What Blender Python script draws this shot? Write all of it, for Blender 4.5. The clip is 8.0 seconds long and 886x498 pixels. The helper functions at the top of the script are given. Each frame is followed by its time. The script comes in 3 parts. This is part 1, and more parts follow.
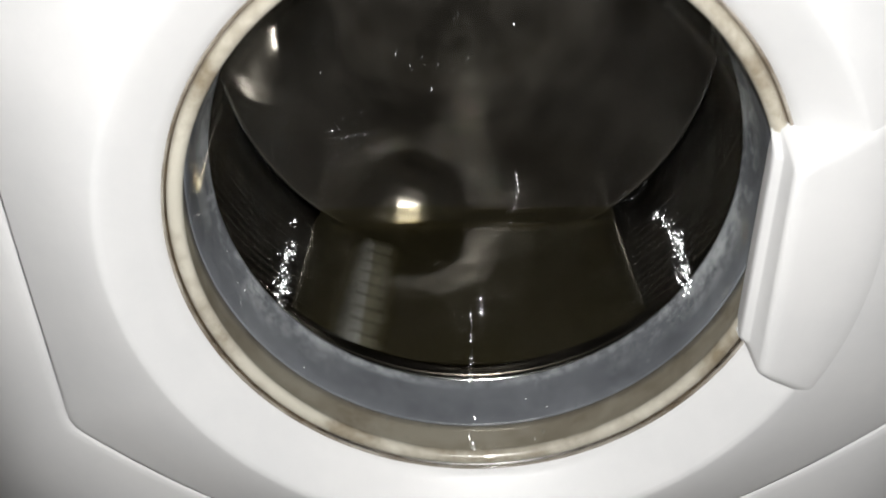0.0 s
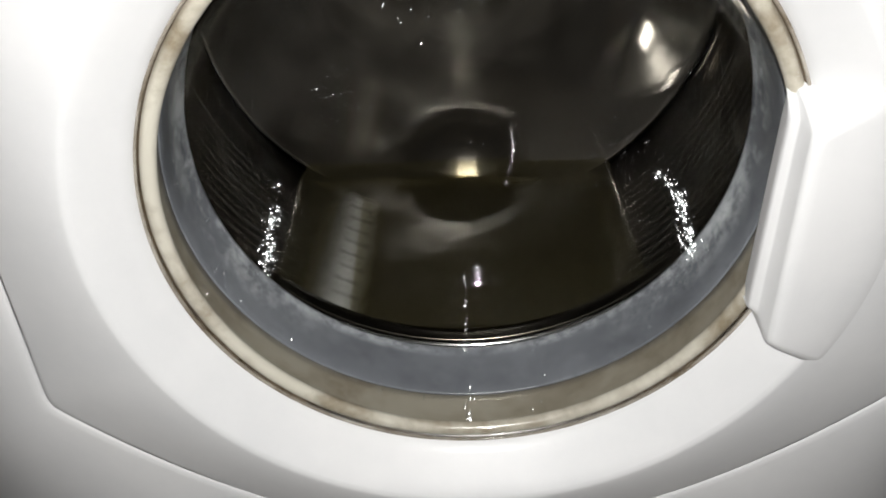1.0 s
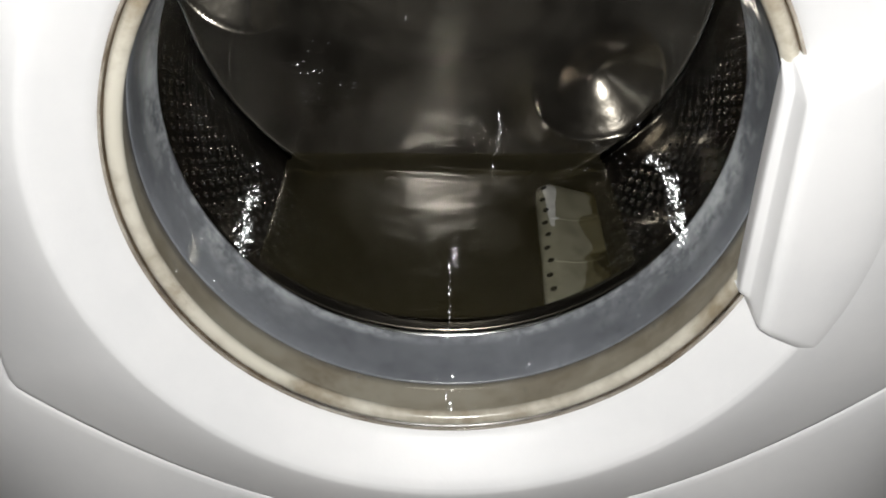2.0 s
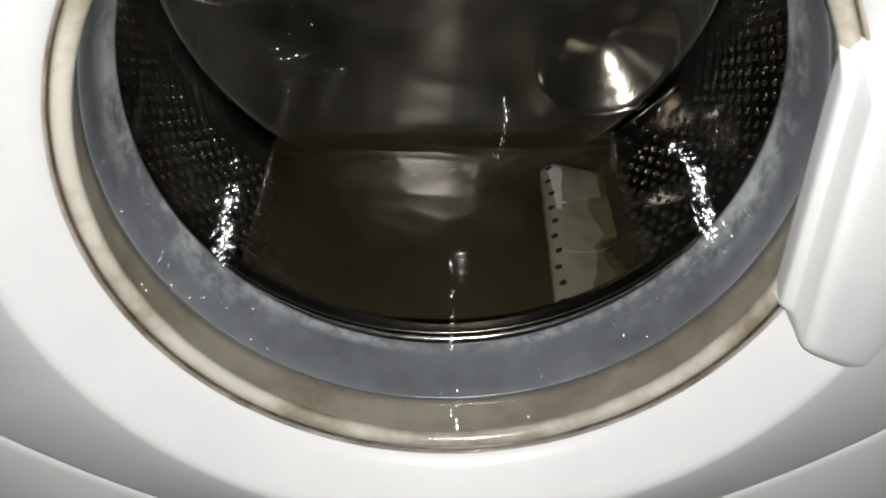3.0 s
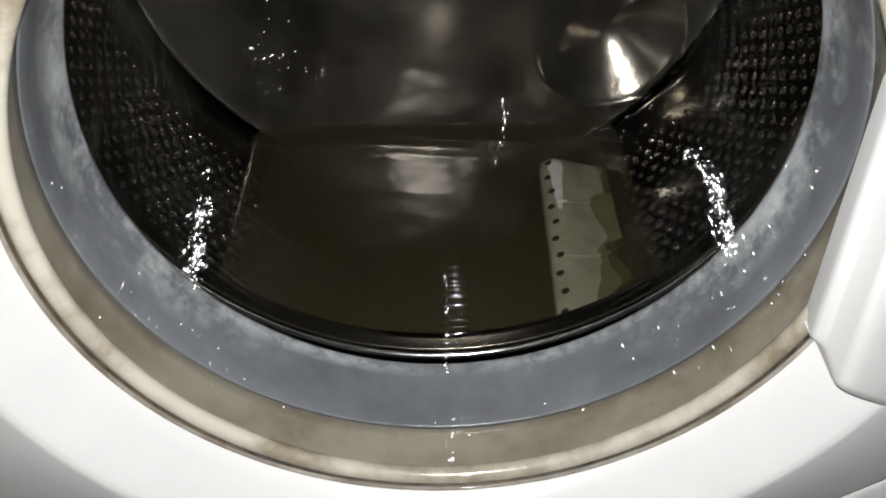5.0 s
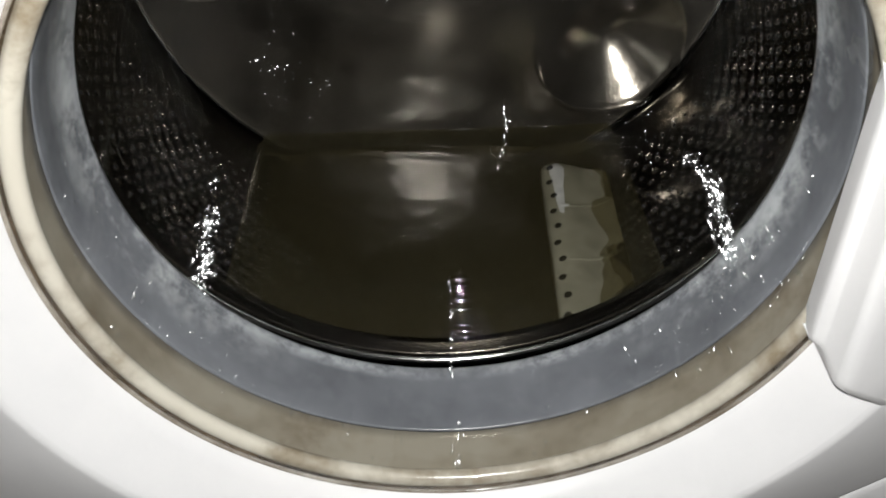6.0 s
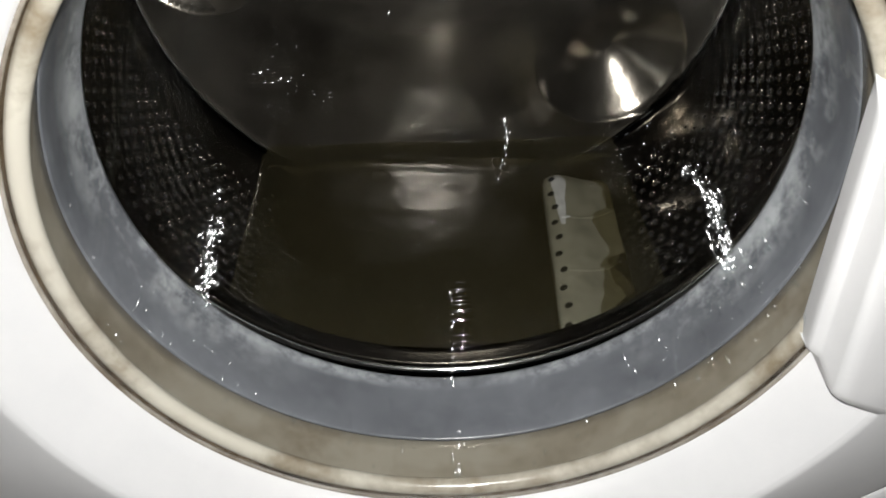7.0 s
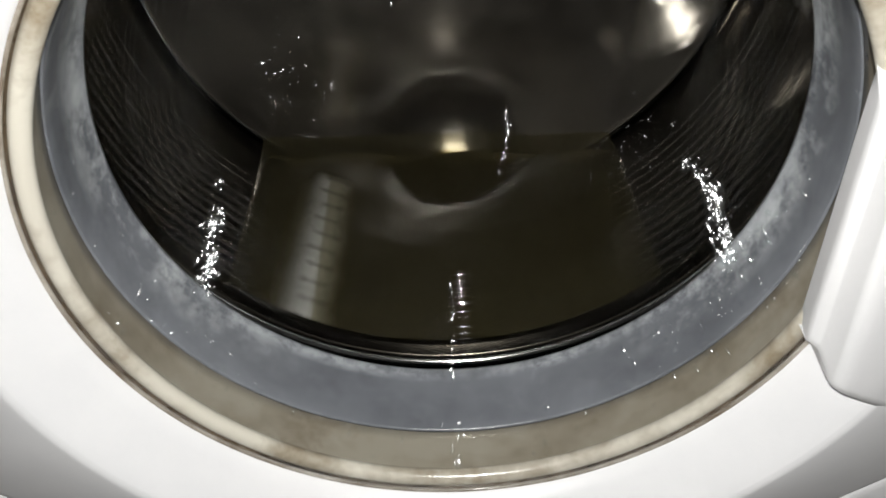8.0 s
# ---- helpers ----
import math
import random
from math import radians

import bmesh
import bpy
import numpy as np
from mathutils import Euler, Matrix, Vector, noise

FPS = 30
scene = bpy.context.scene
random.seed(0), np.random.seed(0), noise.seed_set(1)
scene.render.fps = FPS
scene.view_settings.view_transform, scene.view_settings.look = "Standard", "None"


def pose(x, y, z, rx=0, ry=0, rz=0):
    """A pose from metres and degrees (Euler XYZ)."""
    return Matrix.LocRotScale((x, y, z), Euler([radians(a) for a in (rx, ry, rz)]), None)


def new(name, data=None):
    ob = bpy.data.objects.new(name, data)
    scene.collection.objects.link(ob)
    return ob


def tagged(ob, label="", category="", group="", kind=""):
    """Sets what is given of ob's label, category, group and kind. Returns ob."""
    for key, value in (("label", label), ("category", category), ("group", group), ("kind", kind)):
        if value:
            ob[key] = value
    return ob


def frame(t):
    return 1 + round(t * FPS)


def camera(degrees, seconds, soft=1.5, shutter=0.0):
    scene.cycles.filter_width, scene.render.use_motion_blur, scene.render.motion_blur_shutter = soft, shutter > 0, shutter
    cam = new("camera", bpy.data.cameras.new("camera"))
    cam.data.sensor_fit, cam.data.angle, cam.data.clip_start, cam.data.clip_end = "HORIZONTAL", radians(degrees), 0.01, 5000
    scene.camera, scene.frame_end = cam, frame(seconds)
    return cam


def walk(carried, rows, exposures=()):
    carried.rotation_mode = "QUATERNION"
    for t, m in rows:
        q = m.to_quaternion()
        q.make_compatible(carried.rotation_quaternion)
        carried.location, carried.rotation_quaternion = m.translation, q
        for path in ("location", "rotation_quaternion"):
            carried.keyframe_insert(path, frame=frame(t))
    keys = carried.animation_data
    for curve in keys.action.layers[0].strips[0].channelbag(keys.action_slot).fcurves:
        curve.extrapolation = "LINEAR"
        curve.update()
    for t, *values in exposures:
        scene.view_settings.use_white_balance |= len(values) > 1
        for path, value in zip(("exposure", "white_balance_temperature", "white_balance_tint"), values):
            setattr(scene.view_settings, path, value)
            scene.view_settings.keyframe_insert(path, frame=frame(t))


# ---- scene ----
FOV = 55.2
cam = camera(FOV, 8.0, soft=1.8, shutter=0.9)

PATH = [
    (0, -0.0172, -0.3970, 0.6660, -31.19, 0.34, -0.25),
    (0.5, -0.0194, -0.3773, 0.6625, -33.52, -0.09, -0.11),
    (1, -0.0200, -0.3664, 0.6653, -35.21, -0.57, -0.41),
    (1.5, -0.0131, -0.3616, 0.6581, -35.37, -0.17, -0.49),
    (2, -0.0085, -0.3613, 0.6397, -34.42, -0.49, 0.37),
    (3.5, -0.0142, -0.2669, 0.6307, -39.49, -1.27, -0.50),
    (4, -0.0118, -0.2543, 0.6261, -40.30, -1.29, -0.27),
    (4.5, -0.0110, -0.2533, 0.6247, -39.61, -1.50, -0.13),
    (6, -0.0121, -0.2581, 0.6325, -39.30, -1.35, -1.09),
    (6.5, -0.0113, -0.2612, 0.6336, -38.80, -1.07, -1.30),
    (7, -0.0104, -0.2625, 0.6340, -38.42, -0.99, -1.22),
    (7.5, -0.0118, -0.2627, 0.6335, -38.98, -1.22, -1.03),
    (8, -0.0118, -0.2651, 0.6324, -38.63, -1.14, -0.83),
]


def eye_pose(x, y, z, pitch, yaw, roll):
    return pose(x, y, z, 0, 0, yaw) @ pose(0, 0, 0, 90 + pitch, 0, 0) @ pose(0, 0, 0, 0, 0, roll)


walk(cam, [(r[0], eye_pose(*r[1:])) for r in PATH], exposures=[(0.0, 0.87), (1.2, 0.78), (2.2, 0.68), (3.4, 0.41), (4.2, 0.45), (8.0, 0.45)])

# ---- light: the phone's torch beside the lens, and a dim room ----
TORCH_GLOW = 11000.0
ZC = 0.43                      # height of the drum's axis over the floor
world = bpy.data.worlds.new("room_air")
scene.world = world
world.use_nodes = True
world.node_tree.nodes["Background"].inputs[0].default_value = (0.85, 0.92, 1.0, 1)
world.node_tree.nodes["Background"].inputs[1].default_value = 0.007

# ---- materials ----
def mat(name, color, rough=0.5, metal=0.0, **extra):
    m = bpy.data.materials.new(name)
    m.use_nodes = True
    b = m.node_tree.nodes["Principled BSDF"]
    b.inputs["Base Color"].default_value = (*color, 1)
    b.inputs["Roughness"].default_value = rough
    b.inputs["Metallic"].default_value = metal
    for k, v in extra.items():
        b.inputs[k.replace("_", " ")].default_value = v
    return m


def node(m, kind, **settings):
    n = m.node_tree.nodes.new(kind)
    for k, v in settings.items():
        n.inputs[k.replace("_", " ")].default_value = v
    return n


def join(m, a, out, b, inp):
    m.node_tree.links.new(a.outputs[out], b.inputs[inp])


def mottled(m, dark, light, scale, detail=6.0, lo=0.35, hi=0.65, bump=0.0, bump_scale=None, rough=None):
    """Two-scale colour variation, optional bump and roughness variation, in object space."""
    b = m.node_tree.nodes["Principled BSDF"]
    co = node(m, "ShaderNodeTexCoord")
    n1 = node(m, "ShaderNodeTexNoise", Scale=scale, Detail=detail, Roughness=0.65)
    join(m, co, "Object", n1, "Vector")
    r = m.node_tree.nodes.new("ShaderNodeValToRGB")
    r.color_ramp.elements[0].position, r.color_ramp.elements[1].position = lo, hi
    r.color_ramp.elements[0].color, r.color_ramp.elements[1].color = (*dark, 1), (*light, 1)
    join(m, n1, "Fac", r, "Fac")
    join(m, r, "Color", b, "Base Color")
    if rough:
        mr = node(m, "ShaderNodeMapRange")
        mr.inputs["To Min"].default_value, mr.inputs["To Max"].default_value = rough
        n3 = node(m, "ShaderNodeTexNoise", Scale=scale * 4, Detail=4.0)
        join(m, co, "Object", n3, "Vector")
        join(m, n3, "Fac", mr, "Value")
        join(m, mr, "Result", b, "Roughness")
    if bump:
        n2 = node(m, "ShaderNodeTexNoise", Scale=bump_scale or scale * 8, Detail=5.0)
        join(m, co, "Object", n2, "Vector")
        bp = node(m, "ShaderNodeBump", Strength=bump, Distance=0.002)
        join(m, n2, "Fac", bp, "Height")
        join(m, bp, "Normal", b, "Normal")
    return m


WHITE = mottled(mat("white_enamel", (0.8, 0.8, 0.8), 0.35), (0.76, 0.765, 0.77), (0.82, 0.82, 0.82), 9, bump=0.03, bump_scale=500, rough=(0.34, 0.46))
BEAD = mottled(mat("cream_rubber_bead", (0.6, 0.56, 0.47), 0.35), (0.27, 0.22, 0.155), (0.66, 0.615, 0.53), 16, lo=0.34, hi=0.56, bump=0.2, bump_scale=140, rough=(0.10, 0.34))
LIP = mottled(mat("yellowed_rubber", (0.4, 0.37, 0.3), 0.35), (0.175, 0.140, 0.094), (0.355, 0.322, 0.262), 13, lo=0.32, hi=0.6, bump=0.15, bump_scale=120, rough=(0.10, 0.32))
SEAM = mottled(mat("brown_grime", (0.08, 0.05, 0.03), 0.3), (0.02, 0.015, 0.010), (0.12, 0.085, 0.05), 30, rough=(0.1, 0.5))
GREY = mottled(mat("grey_wet_rubber", (0.16, 0.17, 0.19), 0.25), (0.140, 0.146, 0.162), (0.215, 0.224, 0.248), 16, bump=0.3, bump_scale=110, rough=(0.10, 0.34))
WET = mottled(mat("wet_brown_edge", (0.2, 0.15, 0.1), 0.1), (0.10, 0.07, 0.04), (0.42, 0.39, 0.34), 22, bump=0.15, bump_scale=60, rough=(0.04, 0.14))
DARK = mat("black_gap", (0.01, 0.01, 0.01), 0.6)
# Far darker than bare stainless: the unlit look of walls and corner is painted in.
STEEL = mottled(mat("shaded_drum_steel", (0.35, 0.34, 0.32), 0.18, 1.0), (0.06, 0.057, 0.053), (0.12, 0.114, 0.106), 14, bump=0.10, bump_scale=70, rough=(0.04, 0.10))
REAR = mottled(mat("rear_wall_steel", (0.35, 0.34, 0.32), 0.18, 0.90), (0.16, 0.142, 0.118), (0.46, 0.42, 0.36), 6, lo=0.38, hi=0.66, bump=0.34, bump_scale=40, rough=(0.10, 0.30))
BURR = mat("bright_burr_steel", (0.52, 0.50, 0.48), 0.10, 1.0)
# Near-black steel: the shade behind the mouth is put into the colour.
SHADE = mottled(mat("shaded_band_steel", (0.03, 0.03, 0.03), 0.2, 1.0), (0.018, 0.017, 0.016), (0.04, 0.038, 0.035), 20, rough=(0.12, 0.25))
RIM = mottled(mat("polished_rim", (0.7, 0.7, 0.68), 0.12, 1.0), (0.62, 0.61, 0.59), (0.80, 0.79, 0.77), 30, bump=0.05, bump_scale=90, rough=(0.08, 0.15))
LIFT = mottled(mat("lifter_plastic", (0.4, 0.38, 0.33), 0.35), (0.38, 0.375, 0.35), (0.66, 0.65, 0.62), 45, lo=0.3, hi=0.7, bump=0.12, rough=(0.25, 0.5))
WALL = mottled(mat("room_wall", (0.5, 0.5, 0.48), 0.7), (0.09, 0.09, 0.085), (0.13, 0.13, 0.12), 3, bump=0.1)
TILE = mottled(mat("floor_tile", (0.3, 0.28, 0.26), 0.4), (0.24, 0.22, 0.2), (0.33, 0.31, 0.29), 6, bump=0.1)
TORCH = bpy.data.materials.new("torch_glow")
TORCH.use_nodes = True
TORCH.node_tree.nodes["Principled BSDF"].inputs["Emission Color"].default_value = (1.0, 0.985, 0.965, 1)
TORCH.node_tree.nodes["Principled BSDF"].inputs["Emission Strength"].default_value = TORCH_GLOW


def clear_gloss(name, tint, ior, rough, bump=0.0, bump_scale=100.0, murk=None):
    """A clear skin: lets light straight through, with a gloss that follows Fresnel; murk: share and colour of cloudiness."""
    m = bpy.data.materials.new(name)
    m.use_nodes = True
    t = m.node_tree
    t.nodes.remove(t.nodes["Principled BSDF"])
    clear = node(m, "ShaderNodeBsdfTransparent", Color=(*tint, 1))
    body = clear
    if murk:
        cloud = node(m, "ShaderNodeBsdfDiffuse", Color=(*murk[1], 1))
        body = node(m, "ShaderNodeMixShader", Fac=murk[0])
        t.links.new(clear.outputs[0], body.inputs[1])
        t.links.new(cloud.outputs[0], body.inputs[2])
    gloss = node(m, "ShaderNodeBsdfGlossy", Roughness=rough)
    gloss.inputs["Color"].default_value = (1, 1, 1, 1)
    facing = node(m, "ShaderNodeLayerWeight", Blend=0.5)
    steep = m.node_tree.nodes.new("ShaderNodeMath")
    steep.operation = "POWER"
    steep.inputs[1].default_value = 5.0
    fres = m.node_tree.nodes.new("ShaderNodeMath")
    fres.operation = "MULTIPLY_ADD"
    f0 = ((ior - 1) / (ior + 1)) ** 2
    fres.inputs[1].default_value, fres.inputs[2].default_value = 1 - f0, f0
    join(m, facing, "Facing", steep, 0)
    join(m, steep, 0, fres, 0)
    top = node(m, "ShaderNodeMixShader")
    if bump:
        co = node(m, "ShaderNodeTexCoord")
        n = node(m, "ShaderNodeTexNoise", Scale=bump_scale, Detail=3.0)
        bp = node(m, "ShaderNodeBump", Strength=bump, Distance=0.002)
        join(m, co, "Object", n, "Vector")
        join(m, n, "Fac", bp, "Height")
        join(m, bp, "Normal", gloss, "Normal")
    t.links.new(fres.outputs[0], top.inputs[0])
    t.links.new(body.outputs[0], top.inputs[1])
    t.links.new(gloss.outputs[0], top.inputs[2])
    t.links.new(top.outputs[0], t.nodes["Material Output"].inputs[0])
    return m


GLASS = clear_gloss("door_glass", (0.95, 0.97, 0.96), 1.38, 0.022, 0.012, 90.0)
DROPS = clear_gloss("water_drops", (0.93, 0.95, 0.95), 1.6, 0.15)
WATER = clear_gloss("murky_water", (0.86, 0.84, 0.74), 1.33, 0.08, 0.30, 45.0, murk=(0.24, (0.085, 0.074, 0.040)))


def silt(name, share):
    """Cloudy silt that hides a share of what lies behind it, in uneven drifts."""
    m = bpy.data.materials.new(name)
    m.use_nodes = True
    m.node_tree.nodes.remove(m.node_tree.nodes["Principled BSDF"])
    clear = node(m, "ShaderNodeBsdfTransparent", Color=(0.86, 0.83, 0.71, 1))
    cloud = node(m, "ShaderNodeBsdfDiffuse", Color=(0.074, 0.064, 0.037, 1))
    co = node(m, "ShaderNodeTexCoord")
    n = node(m, "ShaderNodeTexNoise", Scale=11.0, Detail=3.0)
    mr = node(m, "ShaderNodeMapRange")
    mr.inputs["From Min"].default_value, mr.inputs["From Max"].default_value = 0.3, 0.7
    mr.inputs["To Min"].default_value, mr.inputs["To Max"].default_value = share * 0.6, min(1.0, share * 1.4)
    mix = node(m, "ShaderNodeMixShader")
    join(m, co, "Object", n, "Vector")
    join(m, n, "Fac", mr, "Value")
    t = m.node_tree
    t.links.new(mr.outputs["Result"], mix.inputs[0])
    t.links.new(clear.outputs[0], mix.inputs[1])
    t.links.new(cloud.outputs[0], mix.inputs[2])
    t.links.new(mix.outputs[0], t.nodes["Material Output"].inputs[0])
    return m


SILT, SILT_DEEP = silt("silt_cloud", 0.21), silt("deep_silt_cloud", 0.85)


def scale_deposits(m, color, scale, lo, hi, amount):
    """Pale limescale smears laid over a material's own colour."""
    b = m.node_tree.nodes["Principled BSDF"]
    old = b.inputs["Base Color"].links[0].from_socket
    co = node(m, "ShaderNodeTexCoord")
    n = node(m, "ShaderNodeTexNoise", Scale=scale, Detail=8.0, Roughness=0.7)
    join(m, co, "Object", n, "Vector")
    mr = node(m, "ShaderNodeMapRange")
    mr.inputs["From Min"].default_value, mr.inputs["From Max"].default_value = lo, hi
    mr.inputs["To Max"].default_value = amount
    join(m, n, "Fac", mr, "Value")
    mx = m.node_tree.nodes.new("ShaderNodeMix")
    mx.data_type = "RGBA"
    mx.inputs[7].default_value = (*color, 1)
    m.node_tree.links.new(mr.outputs["Result"], mx.inputs[0])
    m.node_tree.links.new(old, mx.inputs[6])
    m.node_tree.links.new(mx.outputs[2], b.inputs["Base Color"])


scale_deposits(GREY, (0.40, 0.42, 0.43), 90, 0.56, 0.80, 0.22)


def crust(m, color, y0, y1, scale, lo, hi, amount, x0, x1):
    """A pale crust that thickens from the depth y0 to y1 and from x0 to x1 off the middle, broken up by noise."""
    b = m.node_tree.nodes["Principled BSDF"]
    old = b.inputs["Base Color"].links[0].from_socket
    co = node(m, "ShaderNodeTexCoord")
    sep = node(m, "ShaderNodeSeparateXYZ")
    join(m, co, "Object", sep, "Vector")
    deep = node(m, "ShaderNodeMapRange")
    deep.inputs["From Min"].default_value, deep.inputs["From Max"].default_value = y0, y1
    join(m, sep, "Y", deep, "Value")
    n = node(m, "ShaderNodeTexNoise", Scale=scale, Detail=7.0, Roughness=0.7)
    join(m, co, "Object", n, "Vector")
    big = node(m, "ShaderNodeTexNoise", Scale=11.0, Detail=2.0)
    join(m, co, "Object", big, "Vector")
    both = m.node_tree.nodes.new("ShaderNodeMath")
    both.operation = "MULTIPLY_ADD"
    both.inputs[1].default_value = 0.8
    join(m, big, "Fac", both, 0)
    join(m, n, "Fac", both, 2)
    mr = node(m, "ShaderNodeMapRange")
    mr.inputs["From Min"].default_value, mr.inputs["From Max"].default_value = lo, hi
    mr.inputs["To Max"].default_value = amount
    join(m, both, 0, mr, "Value")
    share = m.node_tree.nodes.new("ShaderNodeMath")
    share.operation = "MULTIPLY"
    side = m.node_tree.nodes.new("ShaderNodeMath")
    side.operation = "ABSOLUTE"
    join(m, sep, "X", side, 0)
    wide = node(m, "ShaderNodeMapRange")
    wide.inputs["From Min"].default_value, wide.inputs["From Max"].default_value = x0, x1
    join(m, side, 0, wide, "Value")
    worn = m.node_tree.nodes.new("ShaderNodeMath")
    worn.operation = "MULTIPLY"
    join(m, deep, "Result", worn, 0)
    join(m, wide, "Result", worn, 1)
    join(m, worn, 0, share, 0)
    join(m, mr, "Result", share, 1)
    mx = m.node_tree.nodes.new("ShaderNodeMix")
    mx.data_type = "RGBA"
    mx.inputs[7].default_value = (*color, 1)
    m.node_tree.links.new(share.outputs[0], mx.inputs[0])
    m.node_tree.links.new(old, mx.inputs[6])
    m.node_tree.links.new(mx.outputs[2], b.inputs["Base Color"])


crust(GREY, (0.66, 0.68, 0.70), 0.052, 0.070, 60, 0.82, 1.06, 0.9, 0.085, 0.145)
crust(GREY, (0.52, 0.54, 0.57), 0.0715, 0.0765, 110, 0.80, 1.02, 0.8, -0.02, 0.06)
scale_deposits(LIP, (0.16, 0.11, 0.06), 20, 0.56, 0.75, 0.7)


# ---- building helpers ----
def finish(name, bm, material, parent=None, smooth=True, at=None, keep=False):
    if not keep:
        bmesh.ops.recalc_face_normals(bm, faces=bm.faces)
    me = bpy.data.meshes.new(name)
    bm.to_mesh(me)
    bm.free()
    if smooth:
        for f in me.polygons:
            f.use_smooth = True
    me.materials.append(material)
    ob = new(name, me)
    if at:
        ob.matrix_basis = at
    if parent:
        ob.parent = parent
    return ob


def part(name, bm, material, parent, label="", smooth=True, keep=False):
    ob = finish(name, bm, material, parent, smooth, keep=keep)
    return tagged(ob, label) if label else ob


def revolve(profile, segs=160, closed=False, wobble=None):
    """A surface of revolution about the y axis from (radius, y) pairs."""
    bm = bmesh.new()
    rings = []
    for r, y in profile:
        ring = []
        for i in range(segs):
            a = 2 * math.pi * i / segs
            rr, yy = (r, y) if wobble is None else wobble(r, y, a)
            ring.append(bm.verts.new((rr * math.cos(a), yy, rr * math.sin(a))))
        rings.append(ring)
    pairs = list(zip(rings, rings[1:])) + ([(rings[-1], rings[0])] if closed else [])
    for p, q in pairs:
        for i in range(segs):
            j = (i + 1) % segs
            bm.faces.new((p[i], p[j], q[j], q[i]))
    return bm


def orient(bm, toward):
    """Turn every face so that it looks towards a place."""
    bm.normal_update()
    for f in bm.faces:
        if f.normal.dot(Vector(toward) - f.calc_center_median()) < 0:
            f.normal_flip()
    return bm


def box(bm, x0, x1, y0, y1, z0, z1):
    v = [bm.verts.new((x, y, z)) for x in (x0, x1) for y in (y0, y1) for z in (z0, z1)]
    for f in ((0, 1, 3, 2), (4, 6, 7, 5), (0, 4, 5, 1), (2, 3, 7, 6), (0, 2, 6, 4), (1, 5, 7, 3)):
        bm.faces.new([v[i] for i in f])


def smoothstep(a, b, v):
    t = min(1.0, max(0.0, (v - a) / (b - a)))
    return t * t * (3 - 2 * t)


AXIS = pose(0, 0, ZC)

# ---- the room ----
def room_wall(name, x0, x1, y0, y1, z0, z1, material, label):
    bm = bmesh.new()
    box(bm, x0, x1, y0, y1, z0, z1)
    return tagged(finish(name, bm, material, smooth=False), label, "wall", kind="structure")


room_wall("floor", -1.6, 1.6, -2.2, 1.0, -0.05, 0.0, TILE, "grey-brown tiled laundry room floor")
room_wall("ceiling", -1.6, 1.6, -2.2, 1.0, 2.4, 2.45, WALL, "plain painted laundry room ceiling")
room_wall("wall_north", -1.6, 1.6, 0.95, 1.0, 0.0, 2.4, WALL, "plain painted wall behind the machine")
room_wall("wall_south", -1.6, 1.6, -2.2, -2.15, 0.0, 2.4, WALL, "plain painted wall facing the machine")
room_wall("wall_west", -1.6, -1.55, -2.15, 0.95, 0.0, 2.4, WALL, "plain painted side wall")
room_wall("wall_east", 1.55, 1.6, -2.15, 0.95, 0.0, 2.4, WALL, "plain painted side wall")
# ---- the washing machine ----
R_OPEN = 0.170
machine = tagged(new("washing_machine"), "white front-loading washing machine with a closed round glass door", "washing machine")
machine.matrix_basis = AXIS


def contour(a):
    """Outer edge of the raised door surround: upright on the hinge side, a wide bow below and above."""
    c, s = math.cos(a), abs(math.sin(a))
    k = 1.95 * c * c
    r = 0.24 if k < 1e-4 else (-s + math.sqrt(s * s + 4 * k * 0.24)) / (2 * k)
    side = (0.2465 if c < 0 else 0.287) / max(1e-6, abs(c))
    m = 0.006
    h = max(0.0, 1 - abs(r - side) / m)
    return min(r, side) - h * h * m / 4


R_CREST, Y_CREST = 0.1965, -0.0265


def panel_depth(r, a):
    """How far the front stands out (negative y) at radius r: a funnel, a crest and a surround that falls away."""
    ro = contour(a)
    if r <= R_CREST - 0.002:
        return Y_CREST * (r - 0.169) / (R_CREST - 0.002 - 0.169) * 0.95
    if r <= R_CREST + 0.002:
        t = (r - R_CREST + 0.002) / 0.004
        return Y_CREST * (0.95 + 0.05 * math.sin(t * math.pi * 0.5))
    return Y_CREST + 0.013 * ((r - R_CREST - 0.002) / (ro - R_CREST - 0.002)) ** 1.3


RIMS = [0.1720, 0.176, 0.180, 0.185, 0.190, 0.1945, 0.1951, 0.1958, 0.1965, 0.1972, 0.1979, 0.1985, 0.200, 0.204, 0.210, 0.217, 0.224]


def polar_sheet(column, segs=260):
    """A sheet round the axis; column(a) gives its (radius, y) pairs from the inside out."""
    bm = bmesh.new()
    rings = []
    for i in range(segs):
        a = 2 * math.pi * (i + 0.37) / segs
        rings.append([bm.verts.new((r * math.cos(a), y, r * math.sin(a))) for r, y in column(a)])
    for i in range(segs):
        p, q = rings[i], rings[(i + 1) % segs]
        for k in range(len(p) - 1):
            bm.faces.new((p[k], p[k + 1], q[k + 1], q[k]))
    return bm


def door_column(a):
    ro = contour(a)
    col = [(0.1706, 0.004), (0.1706, 0.001), (0.1708, 0.0001), (0.1712, -0.0008)] + [(r, panel_depth(r, a)) for r in RIMS]
    for k in (0.4, 0.7, 0.9, 0.97):
        r = 0.224 + (ro - 0.224) * k
        col.append((r, panel_depth(r, a)))
    yb = panel_depth(ro - 1e-5, a)
    return col + [(ro - 0.0010, yb), (ro - 0.0003, yb + 0.0006), (ro, yb + 0.0020), (ro, yb + 0.008)]


